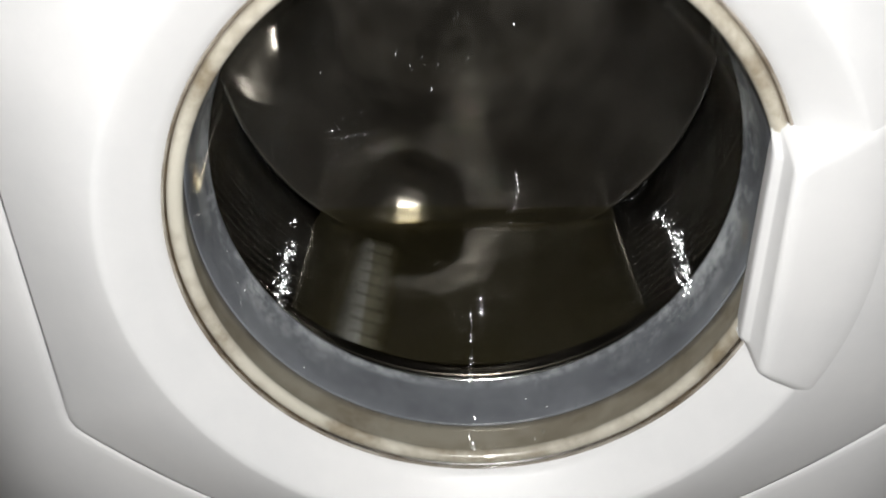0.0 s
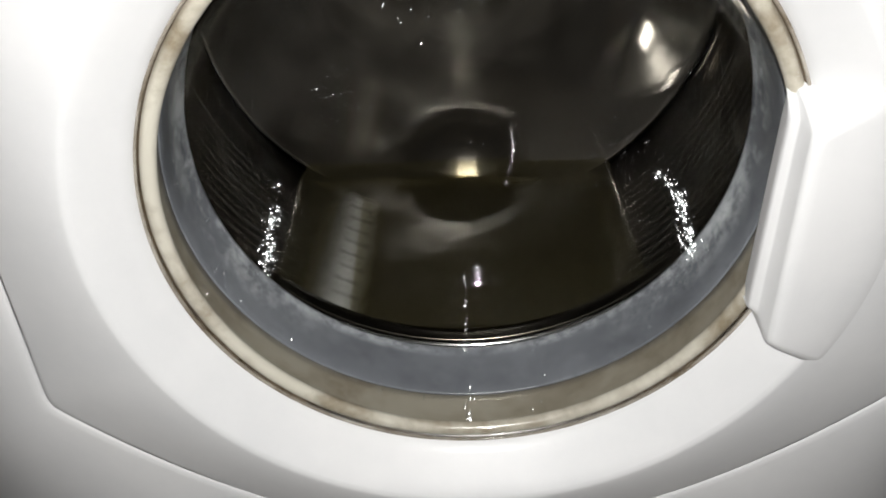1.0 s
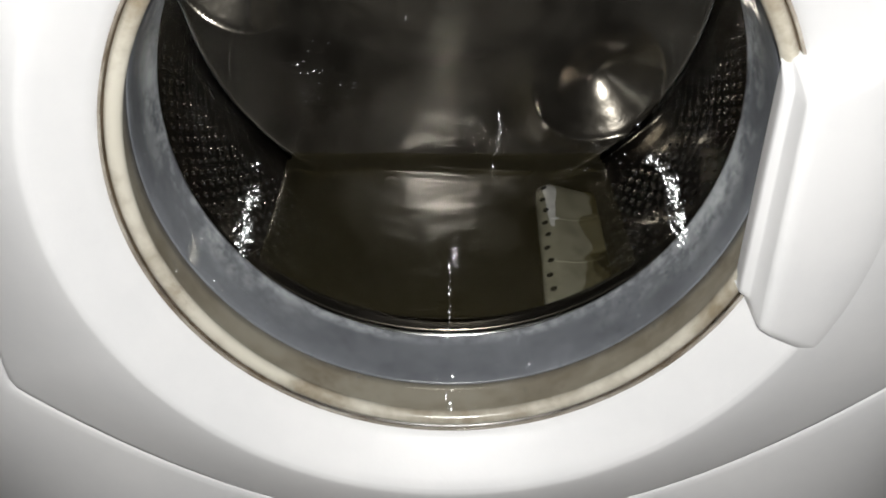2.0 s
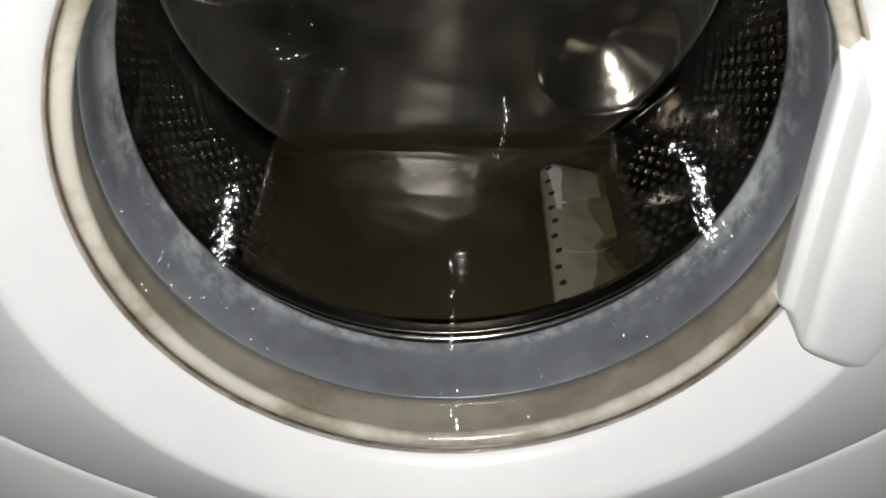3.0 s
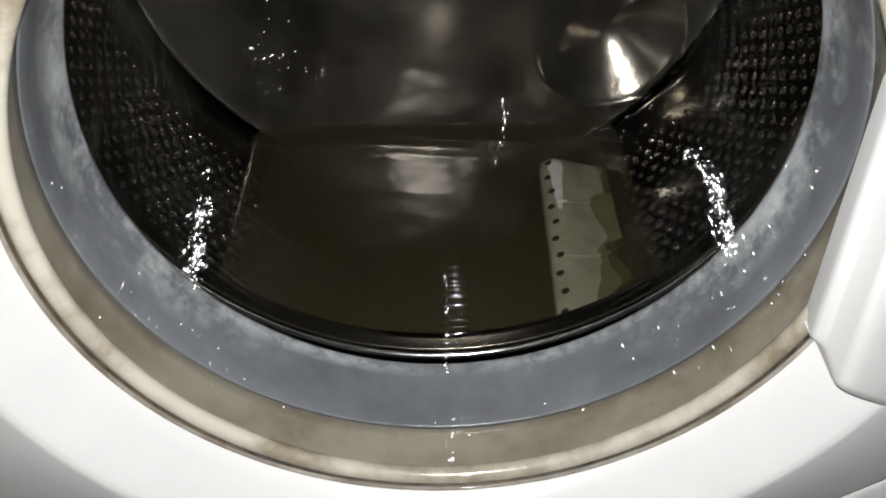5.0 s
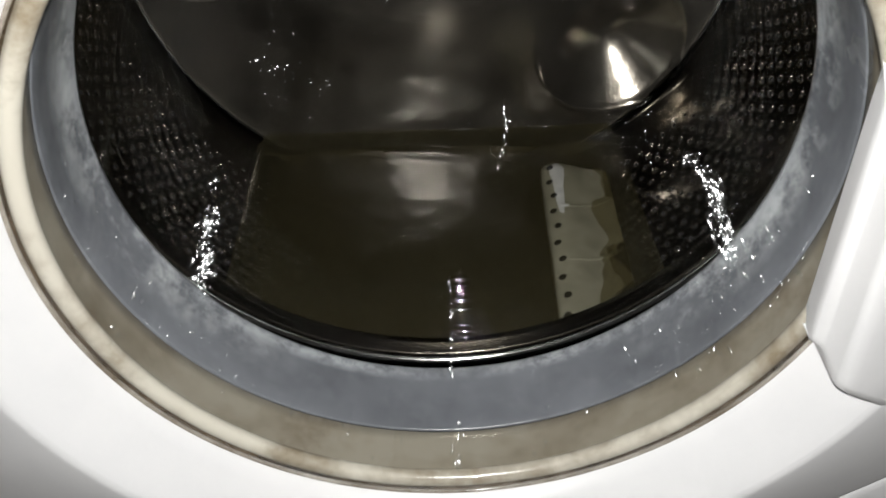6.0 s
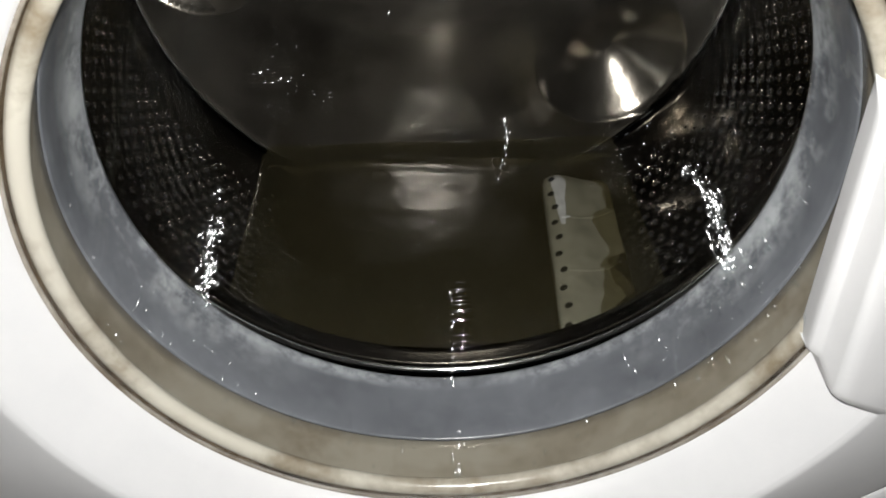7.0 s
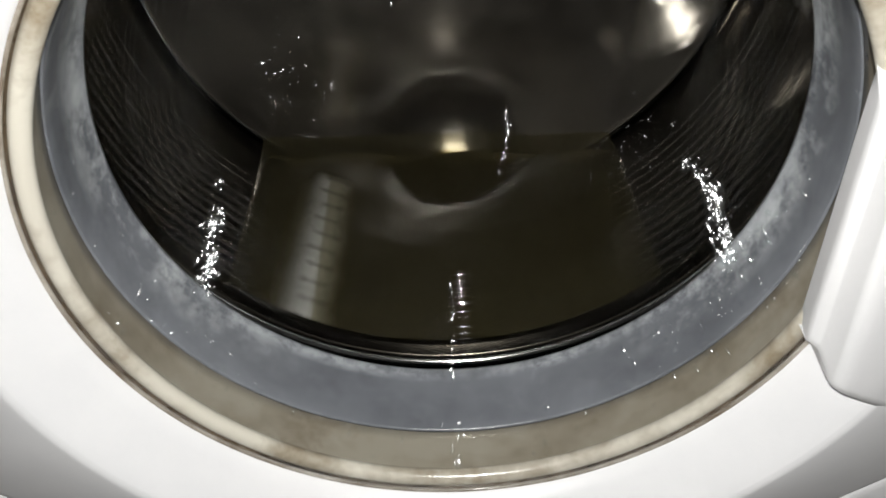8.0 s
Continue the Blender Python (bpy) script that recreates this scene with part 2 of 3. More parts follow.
def front_column(a):
    ro = contour(a) + 0.0013
    c, s = abs(math.cos(a)), abs(math.sin(a))
    far = max(ro + 0.008, min(0.318 / max(1e-6, c), 0.40 / max(1e-6, s)))
    return [(ro, -0.004), (ro, -0.0100), (ro + 0.0006, -0.0118), (ro + 0.002, -0.0128), (ro + 0.006, -0.0134), (far, -0.0134), (far, 0.011)]


part("front_panel", polar_sheet(front_column), WHITE, machine)
door = part("door", polar_sheet(door_column), WHITE, machine, "white plastic door ring, closed")

GLASS_PROFILE = [(0.1698, -0.0004), (0.1640, -0.0012), (0.1605, 0.0006), (0.1590, 0.006), (0.1580, 0.020), (0.1560, 0.045), (0.1510, 0.070), (0.1440, 0.090), (0.1320, 0.108),
                 (0.1150, 0.120), (0.0900, 0.128), (0.0500, 0.132), (0.0005, 0.133)]


def glass_at(s):
    """Point (radius, y) of the moulded bowl, s from 0 at the flange to 1 at its middle."""
    n = len(GLASS_PROFILE) - 1
    f = min(s * n, n - 1e-6)
    k = int(f)
    p = [GLASS_PROFILE[max(0, min(n, k + d))] for d in (-1, 0, 1, 2)]
    t = f - k
    out = []
    for q in range(2):
        a, b, c, d = (v[q] for v in p)
        out.append(0.5 * (2 * b + (c - a) * t + (2 * a - 5 * b + 4 * c - d) * t * t + (3 * b - a - 3 * c + d) * t ** 3))
    return out


def glass_bowl():
    prof = []
    steps = 260
    run, last = 0.0, None
    for i in range(steps + 1):
        r, y = glass_at(i / steps)
        if last:
            run += math.hypot(r - last[0], y - last[1])
        last = (r, y)
        band = smoothstep(0.068, 0.082, y) * (1 - smoothstep(0.119, 0.123, y))
        wave = (0.00055 - 0.00032 * smoothstep(0.085, 0.113, y)) * math.sin(run * 2 * math.pi / 0.0045 + 1.4 * math.sin(run * 130)) * band
        prof.append((max(0.0004, r + wave), y))
    return orient(revolve(prof, 200), (0, -0.35, 0.15))


glass = part("glass_bowl", glass_bowl(), GLASS, door, "clear moulded glass bowl with splashes", keep=True)
glass.visible_shadow = False


def cabinet():
    bm = bmesh.new()
    t = 0.012
    box(bm, -0.318, -0.318 + t, 0.012, 0.52, -0.40, 0.40)
    box(bm, 0.318 - t, 0.318, 0.012, 0.52, -0.40, 0.40)
    box(bm, -0.306, 0.306, 0.508, 0.52, -0.40, 0.40)
    box(bm, -0.318, 0.318, 0.012, 0.52, 0.402, 0.425)
    box(bm, -0.306, 0.306, 0.012, 0.508, -0.40, -0.39)
    return bm


part("cabinet", cabinet(), WHITE, machine, smooth=False)
for fx in (-0.25, 0.25):
    for fy in (0.06, 0.46):
        bm = bmesh.new()
        bmesh.ops.create_cone(bm, cap_ends=True, segments=24, radius1=0.024, radius2=0.018, depth=0.03, matrix=Matrix.Translation((fx, fy, -0.415)))
        part("foot", bm, DARK, machine)


def handle():
    """The grip: a raised tongue of the ring that leans over the glass, with a stepped inner edge."""
    bm = bmesh.new()
    n = 26
    rows = []

    def row(t, skirt=0.0, shift=0.0):
        def mix(a, b):
            return a + (b - a) * t
        edge = [(mix(0.1520, 0.1490), 0.006, mix(-0.0600, 0.0535)), (mix(0.1506, 0.1473), -0.0040, mix(-0.0600, 0.0535)), (mix(0.1504, 0.1471), -0.0072, mix(-0.0602, 0.0535)),
                (mix(0.1512, 0.1479), -0.0088, mix(-0.0606, 0.0535)), (mix(0.1540, 0.1504), -0.0108, mix(-0.0620, 0.0535)), (mix(0.1552, 0.1511), -0.0120, mix(-0.0630, 0.0535)),
                (mix(0.1570, 0.1513), -0.0235, mix(-0.0700, 0.0540)), (mix(0.1580, 0.1519), -0.0258, mix(-0.0715, 0.0545)), (mix(0.1602, 0.1538), -0.0272, mix(-0.0725, 0.0550))]
        ang = radians(-25.0 + 48.0 * t)
        xo, zo = 0.212 * math.cos(ang), 0.212 * math.sin(ang)
        xi, zi = edge[-1][0], edge[-1][2]
        pts = list(edge)
        for k in range(1, 13):
            u = k / 12
            x, z = xi + (xo - xi) * u, zi + (zo - zi) * u
            r, a = math.hypot(x, z), math.atan2(z, x)
            base = panel_depth(max(r, R_CREST + 0.002), a)
            lift = -0.0010 * (1 - smoothstep(0.186, 0.204, r)) - 0.0004 + 0.0018 * smoothstep(0.204, 0.212, r)
            pts.append((x, base + lift, z))
        return [bm.verts.new((x, y + (0.006 - y) * skirt, z + shift)) for x, y, z in pts]

    rows.append(row(0, 1.0, 0.0015))
    rows.append(row(0, 0.10, 0.0))
    rows.append(row(0, 0.02, 0.0010))
    for i in range(1, n):
        rows.append(row(i / n))
    for skirt, shift in ((0.0, 0.0), (0.04, 0.0016), (0.14, 0.0034), (0.34, 0.0060), (0.60, 0.0090), (0.85, 0.0120), (1.0, 0.0145)):
        rows.append(row(1.0, skirt, shift))
    for p, q in zip(rows, rows[1:]):
        for k in range(len(p) - 1):
            bm.faces.new((p[k], p[k + 1], q[k + 1], q[k]))
    return bm


part("handle", handle(), WHITE, door, "white grip moulded into the door ring")

# ---- door seal ----
gasket = tagged(new("door_gasket"), "yellowed and grey rubber door seal, wet and stained", "gasket")
gasket.matrix_basis = AXIS


bead_profile = [(0.1652 + 0.0044 * math.cos(radians(u)), 0.0050 - 0.0044 * math.sin(radians(u))) for u in range(0, 361, 20)][:-1]


def bead_wobble(r, y, a):
    k = noise.noise((3 * math.cos(a), 3 * math.sin(a), 0.3)) * 0.0004
    return r + k, y + k


part("bead", revolve(bead_profile, 220, closed=True, wobble=bead_wobble), BEAD, gasket, "cream rolled rubber bead of the seal")
part("seam", revolve([(0.1722, 0.016), (0.1720, 0.0012), (0.1695, 0.0016), (0.1680, 0.010)], 160), SEAM, gasket, "brown grime in the seam round the seal")
wet_edge = [(0.1706 + 0.0011 * math.cos(radians(u)), 0.0006 - 0.0011 * math.sin(radians(u))) for u in range(0, 360, 40)]
part("wet_edge", revolve(wet_edge, 220, closed=True, wobble=bead_wobble), WET, gasket, "shiny wet brown edge against the door ring")
lip_profile = [(0.1662, 0.0070), (0.1662, 0.0085), (0.1664, 0.011), (0.1668, 0.014), (0.1672, 0.017), (0.1674, 0.0185), (0.1678, 0.022), (0.1683, 0.030), (0.1688, 0.0372), (0.1699, 0.0380)]
part("lip", revolve(lip_profile, 220), LIP, gasket, "yellowed rubber lip with brown stains")
inner_profile = [(0.1700, 0.0385), (0.1690, 0.0382), (0.1684, 0.0395), (0.1680, 0.046), (0.1674, 0.056), (0.1668, 0.066), (0.1660, 0.074), (0.1650, 0.0788),
                 (0.1652, 0.0812), (0.1668, 0.0822), (0.180, 0.0825), (0.200, 0.086)]
part("sleeve", revolve(inner_profile, 220), GREY, gasket, "grey wet inner sleeve of the seal")

# ---- tub shell behind the drum ----
tub = tagged(new("tub"), "dark outer tub round the drum", "tub")
tub.matrix_basis = AXIS
part("shell", revolve([(0.200, 0.086), (0.262, 0.090), (0.262, 0.42), (0.001, 0.422)], 96), DARK, tub)

# ---- drum ----
R_DRUM, Y_FRONT, Y_BACK = 0.243, 0.122, 0.372
drum = tagged(new("drum"), "perforated stainless steel drum with lifters", "drum")
drum.matrix_basis = AXIS
part("rim", revolve([(0.1880, 0.1150), (0.1876, 0.1128), (0.1886, 0.1098), (0.191, 0.1088), (0.194, 0.110), (0.1955, 0.113)], 200), RIM, drum, "polished rolled mouth of the drum")
# This band's blackness is painted shade, not a darker metal.
part("mouth", revolve([(0.2060, 0.1335), (0.1925, 0.1330), (0.1912, 0.1270), (0.1900, 0.1210), (0.1881, 0.1149)], 200), SHADE, drum, "turned-in band behind the mouth, shade put into its colour")
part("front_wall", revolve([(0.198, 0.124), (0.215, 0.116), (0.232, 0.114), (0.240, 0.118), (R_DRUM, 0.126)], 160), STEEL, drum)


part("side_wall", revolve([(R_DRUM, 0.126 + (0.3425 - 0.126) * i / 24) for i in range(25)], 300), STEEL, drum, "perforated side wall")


POCKET_RING, POCKET_R, POCKET_AT = 0.1750, 0.0620, -36.5


def back_height(x, z):
    """Depth of the rear wall's relief: four round dishes a fifth of a turn apart, steep at the rim side and running out towards the hub, with a small boss in each."""
    deep = 0.0
    for k in range(4):
        ak = radians(POCKET_AT + 72 * k)
        u, v = x * math.cos(ak) + z * math.sin(ak) - POCKET_RING, -x * math.sin(ak) + z * math.cos(ak)
        d = math.hypot(u, v)
        if d < POCKET_R + 0.007:
            e = max(0.0, POCKET_R - d)
            bowl = (0.62 * e if e < 0.034 else 0.0211 + 0.010 * math.sin(min(1.0, (e - 0.034) / 0.028) * 1.5708)) * smoothstep(-POCKET_R - 0.004, 0.006, u)
            boss = 0.0030 * (1 - smoothstep(0.004, 0.013, math.hypot(u + 0.010, v - 0.008)))
            lip = 0.0016 * math.exp(-((d - POCKET_R) / 0.0022) ** 2) * smoothstep(-0.045, 0.02, u)
            deep += bowl * smoothstep(0, 0.007, POCKET_R + 0.004 - d) - boss - lip
    return deep


def back_wall(radii, segs=400):
    bm = bmesh.new()
    rings = []
    for r in radii:
        ring = []
        for i in range(segs):
            a = 2 * math.pi * i / segs
            x, z = r * math.cos(a), r * math.sin(a)
            u = max(0.0, (r - 0.2280) / (R_DRUM - 0.2280))
            y = Y_BACK - 0.0335 * (1 - math.sqrt(max(0.0, 1 - u ** 3))) + back_height(x, z) * (1 - smoothstep(0.234, 0.242, r))
            ring.append(bm.verts.new((x, y, z)))
        rings.append(ring)
    for p, q in zip(rings, rings[1:]):
        for i in range(segs):
            j = (i + 1) % segs
            bm.faces.new((p[i], p[j], q[j], q[i]))
    return bm


part("rear_wall", back_wall([0.0005] + [0.0025 * i for i in range(1, 94)] + [0.2340]), REAR, drum, "stained rear wall with round embossed dishes")
# Same steel as the rear wall in life; the darker copy paints the corner's shade.
part("corner", back_wall([0.2340, 0.2350, 0.2360, 0.2375, 0.2390, 0.2400, 0.2412, 0.2422, R_DRUM]), STEEL, drum, "rounded corner of the drum, shade put into its colour")


LIFT_SECTION = [(-0.024, -0.003), (-0.019, 0.004), (-0.013, 0.020), (-0.0085, 0.0325), (-0.0065, 0.0355), (-0.004, 0.0366), (0.0, 0.037), (0.004, 0.0366),
                (0.0070, 0.0352), (0.0105, 0.0325), (0.0160, 0.0275), (0.0230, 0.0205), (0.0310, 0.0130), (0.0400, 0.0055), (0.0480, 0.0005), (0.053, -0.003)]


def hole_mesh():
    """A drilled hole: dark cup with a small turned edge, lying in the x = const plane."""
    bm = bmesh.new()
    loops = []
    for r, h in ((0.0030, 0.0), (0.0023, -0.0004), (0.0021, 0.0002), (0.0001, 0.0003)):
        loops.append([bm.verts.new((h, r * math.cos(2 * math.pi * i / 12), r * math.sin(2 * math.pi * i / 12))) for i in range(12)])
    for p, q in zip(loops, loops[1:]):
        for i in range(12):
            j = (i + 1) % 12
            bm.faces.new((p[i], p[j], q[j], q[i]))
    bmesh.ops.recalc_face_normals(bm, faces=bm.faces)
    me = bpy.data.meshes.new("hole")
    bm.to_mesh(me)
    bm.free()
    me.materials.append(DARK)
    return me


HOLE = hole_mesh()


def lifter(angle):
    bm = bmesh.new()
    ys = [0.134, 0.136, 0.139, 0.145, 0.157, 0.18, 0.21, 0.24, 0.27, 0.30, 0.318, 0.327, 0.333, 0.337, 0.3395, 0.341]
    cols = []
    for y in ys:
        e = math.sqrt(max(0.0, min(1.0, (y - 0.1335) / 0.010, (0.3415 - y) / 0.016)))
        skew = 0.010 * (y - 0.225) / 0.19
        cols.append([bm.verts.new((R_DRUM - (0.93 * h * e if h > 0 else h), y, w * (0.8 + 0.2 * e) + skew)) for w, h in LIFT_SECTION])
    for p, q in zip(cols, cols[1:]):
        for k in range(len(p) - 1):
            bm.faces.new((p[k], p[k + 1], q[k + 1], q[k]))
    turn = Matrix.Rotation(-angle, 3, "Y")
    bmesh.ops.rotate(bm, verts=bm.verts, cent=(0, 0, 0), matrix=turn)
    bm.normal_update()
    for f in bm.faces:
        m = f.calc_center_median()
        if f.normal.dot(Vector((0, m.y, 0)) - m) < 0:
            f.normal_flip()
    body = part("lifter", bm, LIFT, drum, "pale drilled lifter rib", keep=True)
    for y0, y1 in ((0.205, 0.228), (0.268, 0.290)):
        bm = bmesh.new()
        rings = []
        for i in range(13):
            u = i / 12
            w = 0.005 + 0.036 * u
            h = 0.93 * np.interp(w, [p[0] for p in LIFT_SECTION], [p[1] for p in LIFT_SECTION])
            y = y0 + (y1 - y0) * u * u
            rings.append([bm.verts.new((R_DRUM - h - 0.0012 * math.sin(b), y + 0.0016 * math.cos(b), w + 0.010 * (y - 0.225) / 0.19)) for b in (0, 0.8, 1.57, 2.34, 3.14)])
        for p, q in zip(rings, rings[1:]):
            for k in range(4):
                bm.faces.new((p[k], p[k + 1], q[k + 1], q[k]))
        bmesh.ops.rotate(bm, verts=bm.verts, cent=(0, 0, 0), matrix=turn)
        part("ridge", bm, LIFT, body)
    for k in range(10):
        y = 0.150 + 0.0188 * k
        h = new("hole", HOLE)
        skew = 0.010 * (y - 0.225) / 0.19
        h.parent = body
        h.matrix_basis = turn.to_4x4() @ Matrix.Translation((R_DRUM - 0.0347, y, skew + (0.0012 if k % 2 else -0.0008)))
    return body


LIFTERS = [radians(-66 + 120 * k) for k in range(3)]
for ang in LIFTERS:
    lifter(ang)


def perforations():
    """Small pressed holes all round the side wall: raised burrs round dark bores."""
    verts, faces, mats = [], [], []
    rnd = random.Random(4)
    pitch, seg = 0.0118, 8
    rows = int((0.336 - 0.138) / (pitch * 0.866))
    count = int(2 * math.pi * R_DRUM / pitch)
    for j in range(rows):
        y = 0.138 + j * pitch * 0.866
        for i in range(count):
            a = 2 * math.pi * (i + 0.5 * (j % 2)) / count
            d = [((a - b + math.pi) % (2 * math.pi)) - math.pi for b in LIFTERS]
            if any(-0.10 < v < 0.23 for v in d):
                continue
            base = len(verts)
            r0, tilt = rnd.uniform(0.9, 1.1), rnd.uniform(-0.0010, 0.0010)
            c, s = math.cos(a), math.sin(a)
            for rad, h in ((0.0031, -0.0002), (0.0021, 0.0013), (0.0015, 0.0003)):
                for k in range(seg):
                    b = 2 * math.pi * k / seg
                    w, dy = rad * r0 * math.cos(b), rad * r0 * math.sin(b)
                    rr = R_DRUM - h - tilt * math.sin(b)
                    verts.append((rr * c - w * s, y + dy, rr * s + w * c))
            for l in range(2):
                for k in range(seg):
                    m = (k + 1) % seg
                    faces.append((base + l * seg + k, base + l * seg + m, base + (l + 1) * seg + m, base + (l + 1) * seg + k))
                    mats.append(0)
            faces.append(tuple(base + 2 * seg + k for k in range(seg)))
            mats.append(1)
    me = bpy.data.meshes.new("perforations")
    me.from_pydata(verts, [], faces)
    me.polygons.foreach_set("use_smooth", [True] * len(faces))
    me.materials.append(BURR)
    me.materials.append(DARK)
    me.polygons.foreach_set("material_index", mats)
    ob = new("perforations", me)
    ob.parent = drum
    return tagged(ob, "rows of small pressed drain holes", kind="stuff")


perforations()

# ---- water ----
Z_WATER = -0.1885


def water_sheet(level, half, up, seed, nx=72, ny=60, roll=0.0004):
    """A sheet of water with low ripples and a lip where it climbs the steel."""
    bm = bmesh.new()
    grid = []
    for j in range(ny + 1):
        y = 0.132 + (Y_BACK + 0.002 - 0.132) * (1 - (1 - j / ny) ** 1.7)
        row = []
        for i in range(nx + 1):
            s = -1 + 2 * i / nx
            x = half * math.copysign(1 - (1 - abs(s)) ** 1.2, s)
            z = level + roll * noise.noise((x * 26 + seed, y * 34, 0.5)) + 0.5 * roll * noise.noise((x * 70, y * 90, seed))
            z += 0.0003 * math.sin(y * 520 + 2.6 * math.sin(x * 31)) * math.exp(-max(0.0, Y_BACK - y) / 0.034)
            z += up * math.exp(-(half - abs(x)) / 0.0016) + 5.0 * up * math.exp(-max(0.0, Y_BACK - y) / 0.011) + 0.0028 * (up > 0) * math.exp(-max(0.0, Y_BACK - y) / 0.0012)
            row.append(bm.verts.new((x, y, z)))
        grid.append(row)
    for j in range(ny):
        for i in range(nx):
            bm.faces.new((grid[j][i], grid[j][i + 1], grid[j + 1][i + 1], grid[j + 1][i]))
    return orient(bm, (0, 0.2, 9))


water = tagged(finish("water", water_sheet(Z_WATER, 0.1535, 0.0014, 2.0), WATER, at=AXIS, keep=True), "murky olive wash water standing in the drum", "water", kind="structure")

for depth, half in ((0.0080, 0.1470), (0.0105, 0.1450), (0.0130, 0.1425), (0.0180, 0.1345), (0.0235, 0.1265), (0.0300, 0.1150)):
    part("silt", water_sheet(Z_WATER - depth, half, 0.0, 7.0 + 900 * depth, 44, 36, 0.0042), SILT, water, "cloudy silt hanging in the water", keep=True)


def silt_bank(y):
    """Cloudy water standing before the rear wall, down to the drum's floor."""
    bm = bmesh.new()
    top = Z_WATER - 0.0015
    n = 40
    rows = []
    for i in range(n + 1):
        x = 0.153 * (-1 + 2 * i / n)
        low = -math.sqrt(0.236 ** 2 - x * x)
        rows.append([bm.verts.new((x, y + 0.003 * math.sin(x * 60 + k), top + (min(low, top - 0.001) - top) * k / 6)) for k in range(7)])
    for p, q in zip(rows, rows[1:]):
        for k in range(6):
            bm.faces.new((p[k], p[k + 1], q[k + 1], q[k]))
    return orient(bm, (0, -9, 0))


part("silt", silt_bank(Y_BACK - 0.014), SILT_DEEP, water, "cloudy silt hanging in the water", keep=True)


# ---- splashes on the glass ----
def bowl_point(a, y=None, radius=None):
    """Place and inward normal on the bowl at the angle a and the depth y, or at a radius on its end."""
    lo, hi = 0.17, 0.999
    for _ in range(30):
        m = (lo + hi) / 2
        r, yy = glass_at(m)
        if (yy < y) if radius is None else (r > radius):
            lo = m
        else:
            hi = m
    r, yy = glass_at(lo)
    r2, y2 = glass_at(min(1, lo + 0.005))
    d = Vector((r2 - r, y2 - yy)).normalized()
    return Vector((r * math.cos(a), yy, r * math.sin(a))), Vector((-d.y * math.cos(a), d.x, -d.y * math.sin(a)))


def drop(verts, faces, p, n, size, flat, tall, rnd):
    """One flattened drop with an uneven outline."""
    t = n.cross(Vector((0, 1, 0))).normalized()
    b = n.cross(t)
    base = len(verts)
    rings, seg = 4, 10
    skew = rnd.uniform(-0.4, 0.4)
    for k in range(rings):
        e = math.pi / 2 * k / rings
        rad = size * math.cos(e)
        for i in range(seg):
            u = 2 * math.pi * i / seg
            w = 1 + 0.22 * math.sin(2 * u + skew * 5) + 0.14 * math.sin(3 * u + skew * 9)
            verts.append(p + t * (rad * w * math.cos(u)) + b * (rad * w * tall * math.sin(u)) + n * (size * flat * math.sin(e) - 0.0001))
    verts.append(p + n * size * flat)
    for k in range(rings - 1):
        for i in range(seg):
            j = (i + 1) % seg
            faces.append((base + k * seg + i, base + k * seg + j, base + (k + 1) * seg + j, base + (k + 1) * seg + i))
    for i in range(seg):
        faces.append((base + (rings - 1) * seg + i, base + (rings - 1) * seg + (i + 1) % seg, base + rings * seg))


def splashes(name, count, angle, spread, depth, deep, sizes, label, seed, tall=1.0, lean=0.5, flat=(0.2, 0.4), on_end=False, jitter=0.06):
    """Drops strewn along a stretch of the bowl; lean: how far they are turned towards the torch, to glint."""
    rnd = random.Random(seed)
    verts, faces = [], []
    for _ in range(count):
        u = rnd.random()
        a = radians(angle[0] + (angle[1] - angle[0]) * u + rnd.gauss(0, spread))
        v = depth[0] + (depth[1] - depth[0]) * u + rnd.gauss(0, deep)
        if on_end:
            p, n = bowl_point(a, radius=min(0.12, max(0.004, v)))
        else:
            p, n = bowl_point(a, min(0.124, max(0.008, v)))
        out = (Vector((-0.012, -0.31, 0.212)) - p).normalized()
        n = (n * (1 - lean) + out * lean + Vector([rnd.gauss(0, jitter) for _ in range(3)])).normalized()
        size = sizes[0] + (sizes[1] - sizes[0]) * rnd.random() ** 2.2
        drop(verts, faces, p, n, size, rnd.uniform(*flat), tall * rnd.uniform(0.8, 1.5), rnd)
    me = bpy.data.meshes.new(name)
    me.from_pydata(verts, [], faces)
    bm = bmesh.new()
    bm.from_mesh(me)
    orient(bm, (0, -0.35, 0.15)).to_mesh(me)
    bm.free()
    for f in me.polygons:
        f.use_smooth = True
    me.materials.append(DROPS)
    ob = new(name, me)
    ob.matrix_basis = AXIS
    ob.visible_shadow = False
    return tagged(ob, label, "water", kind="stuff")


CLUSTER, SPRAY = "cluster of clear water drops on the glass", "scattered clear water drops on the glass"
splashes("splash", 90, (-146, -154), 1.3, (0.064, 0.102), 0.004, (0.0007, 0.0024), CLUSTER, 5, 1.3, 1.0, (0.08, 0.16))
splashes("splash", 100, (-27, -18), 1.3, (0.056, 0.104), 0.004, (0.0007, 0.0024), CLUSTER, 6, 1.3, 1.0, (0.08, 0.16))
splashes("splash", 60, (-26.5, -18.5), 0.7, (0.058, 0.104), 0.0025, (0.0009, 0.0027), CLUSTER, 24, 1.3, 1.0, (0.08, 0.16))
splashes("splash", 40, (-147, -154), 0.8, (0.070, 0.103), 0.003, (0.0009, 0.0027), CLUSTER, 25, 1.3, 1.0, (0.08, 0.16))
splashes("spray", 130, (-12, -56), 6, (0.046, 0.034), 0.013, (0.0004, 0.0012), SPRAY, 7, 1.7, 0.7, (0.10, 0.22))
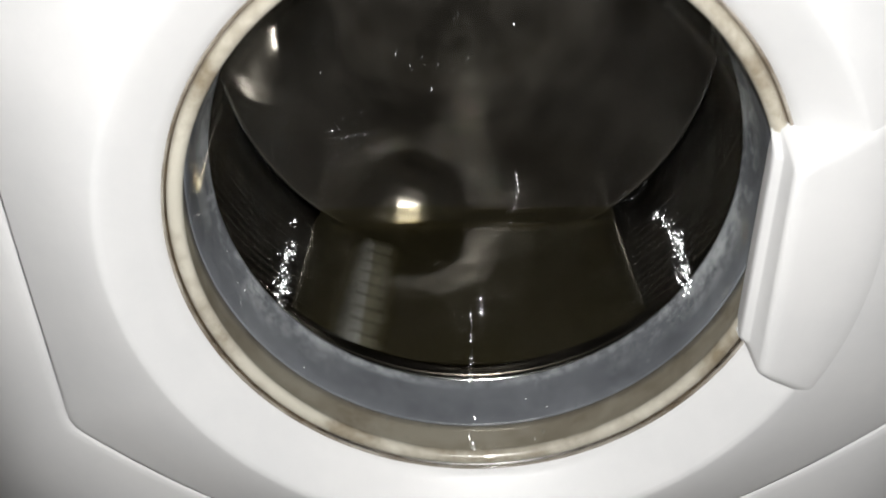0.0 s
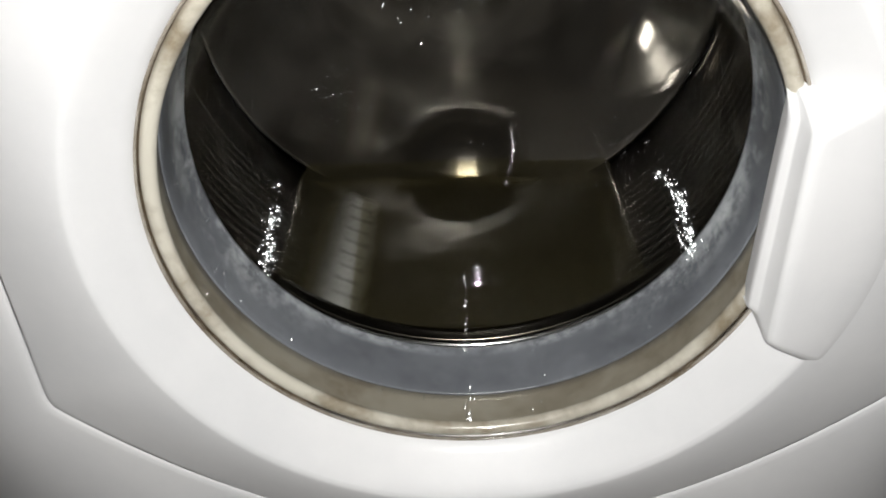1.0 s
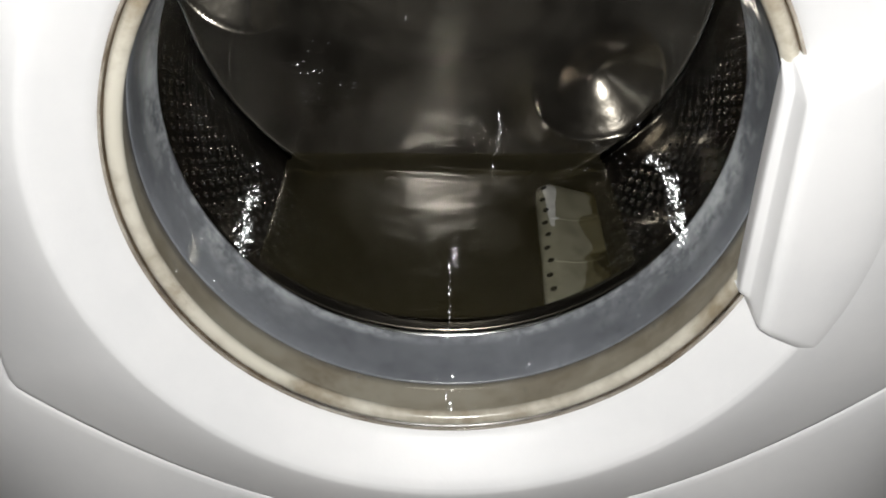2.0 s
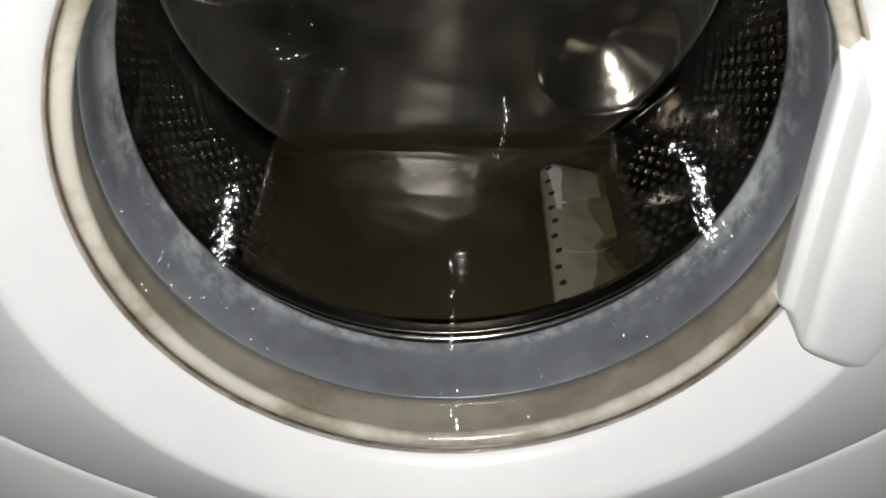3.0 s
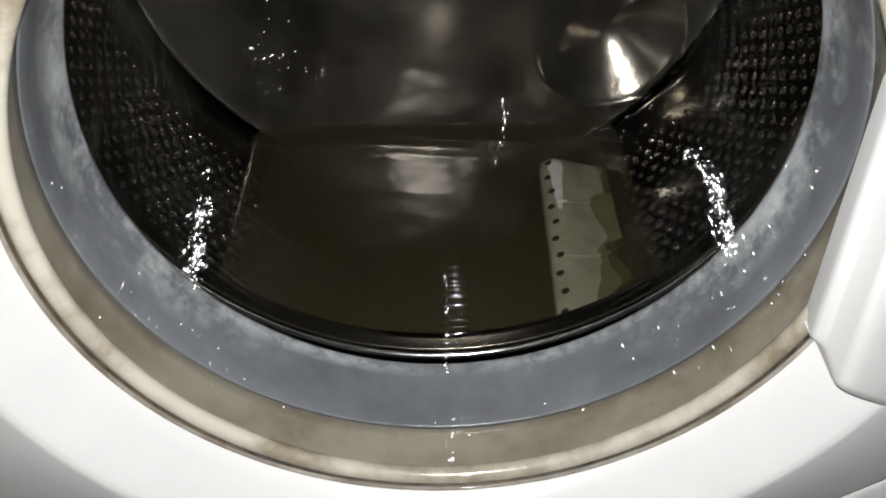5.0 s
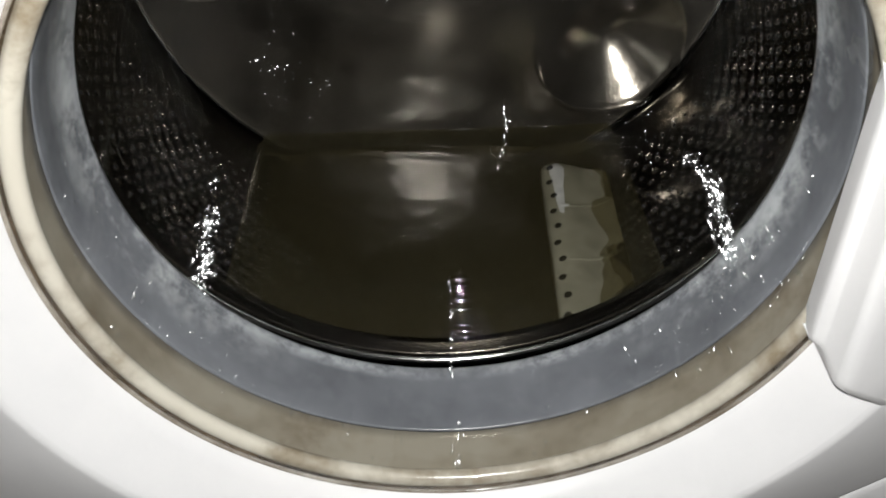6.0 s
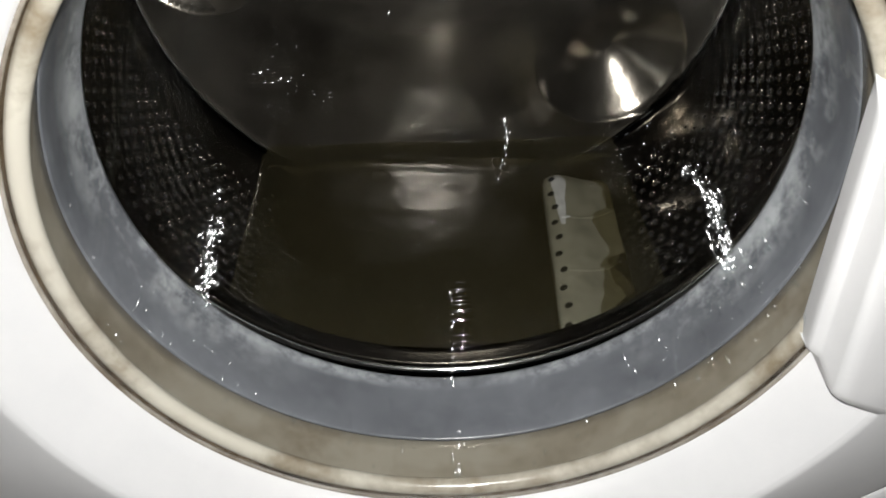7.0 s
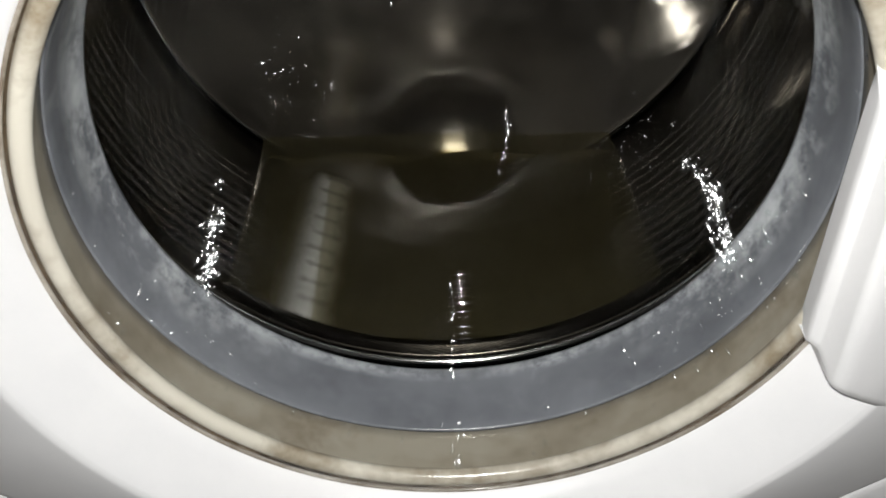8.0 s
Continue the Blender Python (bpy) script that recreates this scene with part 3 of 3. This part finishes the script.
splashes("spray", 60, (-118, -188), 6, (0.040, 0.030), 0.012, (0.0005, 0.0014), SPRAY, 8, 1.2, 0.85, (0.12, 0.3))
splashes("spray", 16, (-200, -155), 5, (0.10, 0.06), 0.012, (0.0007, 0.0014), SPRAY, 9, 1.0, 0.9, (0.12, 0.3), True)
splashes("spray", 60, (-8, -34), 7, (0.118, 0.100), 0.009, (0.0005, 0.0011), SPRAY, 10, 1.0, 0.9, (0.12, 0.3), True)
splashes("splash", 6, (-156, -160), 1.0, (0.107, 0.111), 0.0015, (0.0010, 0.0020), CLUSTER, 12, 1.0, 1.0, (0.08, 0.15))
splashes("splash", 5, (-17, -22), 1.2, (0.107, 0.112), 0.0015, (0.0010, 0.0018), CLUSTER, 13, 1.0, 1.0, (0.08, 0.15))
splashes("spray", 10, (-110, -70), 6, (0.08, 0.05), 0.02, (0.0006, 0.0012), SPRAY, 11, 1.0, 0.9, (0.12, 0.3), True)

# Two rows of added drops, standing in for the torch's column of reflections.
splashes("splash", 22, (-90.3, -89.7), 0.25, (0.062, 0.112), 0.002, (0.0006, 0.0016), CLUSTER, 26, 1.2, 1.0, (0.08, 0.15), jitter=0.04)
splashes("splash", 9, (-90.6, -89.4), 0.5, (0.008, 0.030), 0.003, (0.0007, 0.0018), CLUSTER, 21, 1.6, 1.0, (0.08, 0.15))
splashes("spray", 30, (-60, -125), 5, (0.030, 0.024), 0.010, (0.0004, 0.0011), SPRAY, 22, 1.6, 0.85, (0.12, 0.3))
splashes("splash", 16, (-38, -66), 0.5, (0.038, 0.066), 0.0008, (0.0006, 0.0016), CLUSTER, 31, 1.5, 1.0, (0.08, 0.16), True)
splashes("spray", 18, (172, 186), 3.0, (0.095, 0.055), 0.006, (0.0007, 0.0017), SPRAY, 32, 1.0, 1.0, (0.08, 0.2), True)
splashes("spray", 22, (60, 130), 12, (0.10, 0.05), 0.02, (0.0006, 0.0015), SPRAY, 23, 1.2, 0.95, (0.10, 0.25), True)

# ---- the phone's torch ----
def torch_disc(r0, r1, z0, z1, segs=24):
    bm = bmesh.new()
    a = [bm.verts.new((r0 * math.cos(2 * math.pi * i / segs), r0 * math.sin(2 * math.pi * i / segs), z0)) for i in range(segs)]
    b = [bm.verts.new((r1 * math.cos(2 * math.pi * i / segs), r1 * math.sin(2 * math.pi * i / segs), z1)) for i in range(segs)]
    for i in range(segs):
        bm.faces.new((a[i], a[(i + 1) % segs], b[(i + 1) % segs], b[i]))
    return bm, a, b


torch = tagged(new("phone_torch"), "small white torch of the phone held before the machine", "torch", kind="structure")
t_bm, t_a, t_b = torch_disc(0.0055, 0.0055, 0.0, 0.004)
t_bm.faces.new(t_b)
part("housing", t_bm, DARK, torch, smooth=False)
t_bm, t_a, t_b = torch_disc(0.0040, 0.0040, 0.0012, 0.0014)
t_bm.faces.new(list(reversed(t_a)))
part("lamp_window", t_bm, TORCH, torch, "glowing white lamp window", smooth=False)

def motions():
    turn = [(0.1 * i, -288 + 24 * i) for i in range(10)] + [(1.0, -50), (1.1, -33.5), (1.2, -22.5), (1.3, -15), (1.4, -10), (1.5, -5.5), (1.6, -1.5), (1.7, 0),
            (1.8, 0), (3.0, 0), (5.0, 0), (7.0, 0), (7.4, 0), (7.5, -0.6), (7.6, -2), (7.7, -7), (7.8, -17), (7.9, -32), (8.0, -50)]
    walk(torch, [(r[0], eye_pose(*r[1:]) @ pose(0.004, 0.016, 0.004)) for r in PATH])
    slosh = [(0.0, -0.5), (0.25, -0.7), (0.5, -0.45), (0.75, -0.7), (1.0, -0.5), (1.3, 0.15), (1.6, -0.1), (1.9, 0.05), (2.2, 0), (4.0, 0), (6.0, 0), (7.5, 0), (7.7, 0.1), (7.85, 0.3), (8.0, 0.6)]
    walk(water, [(t, AXIS @ pose(0, 0, Z_WATER, 0, a, 0) @ pose(0, 0, -Z_WATER)) for t, a in slosh])
    walk(drum, [(t, AXIS @ pose(0, 0, 0, 0, -a, 0)) for t, a in turn])


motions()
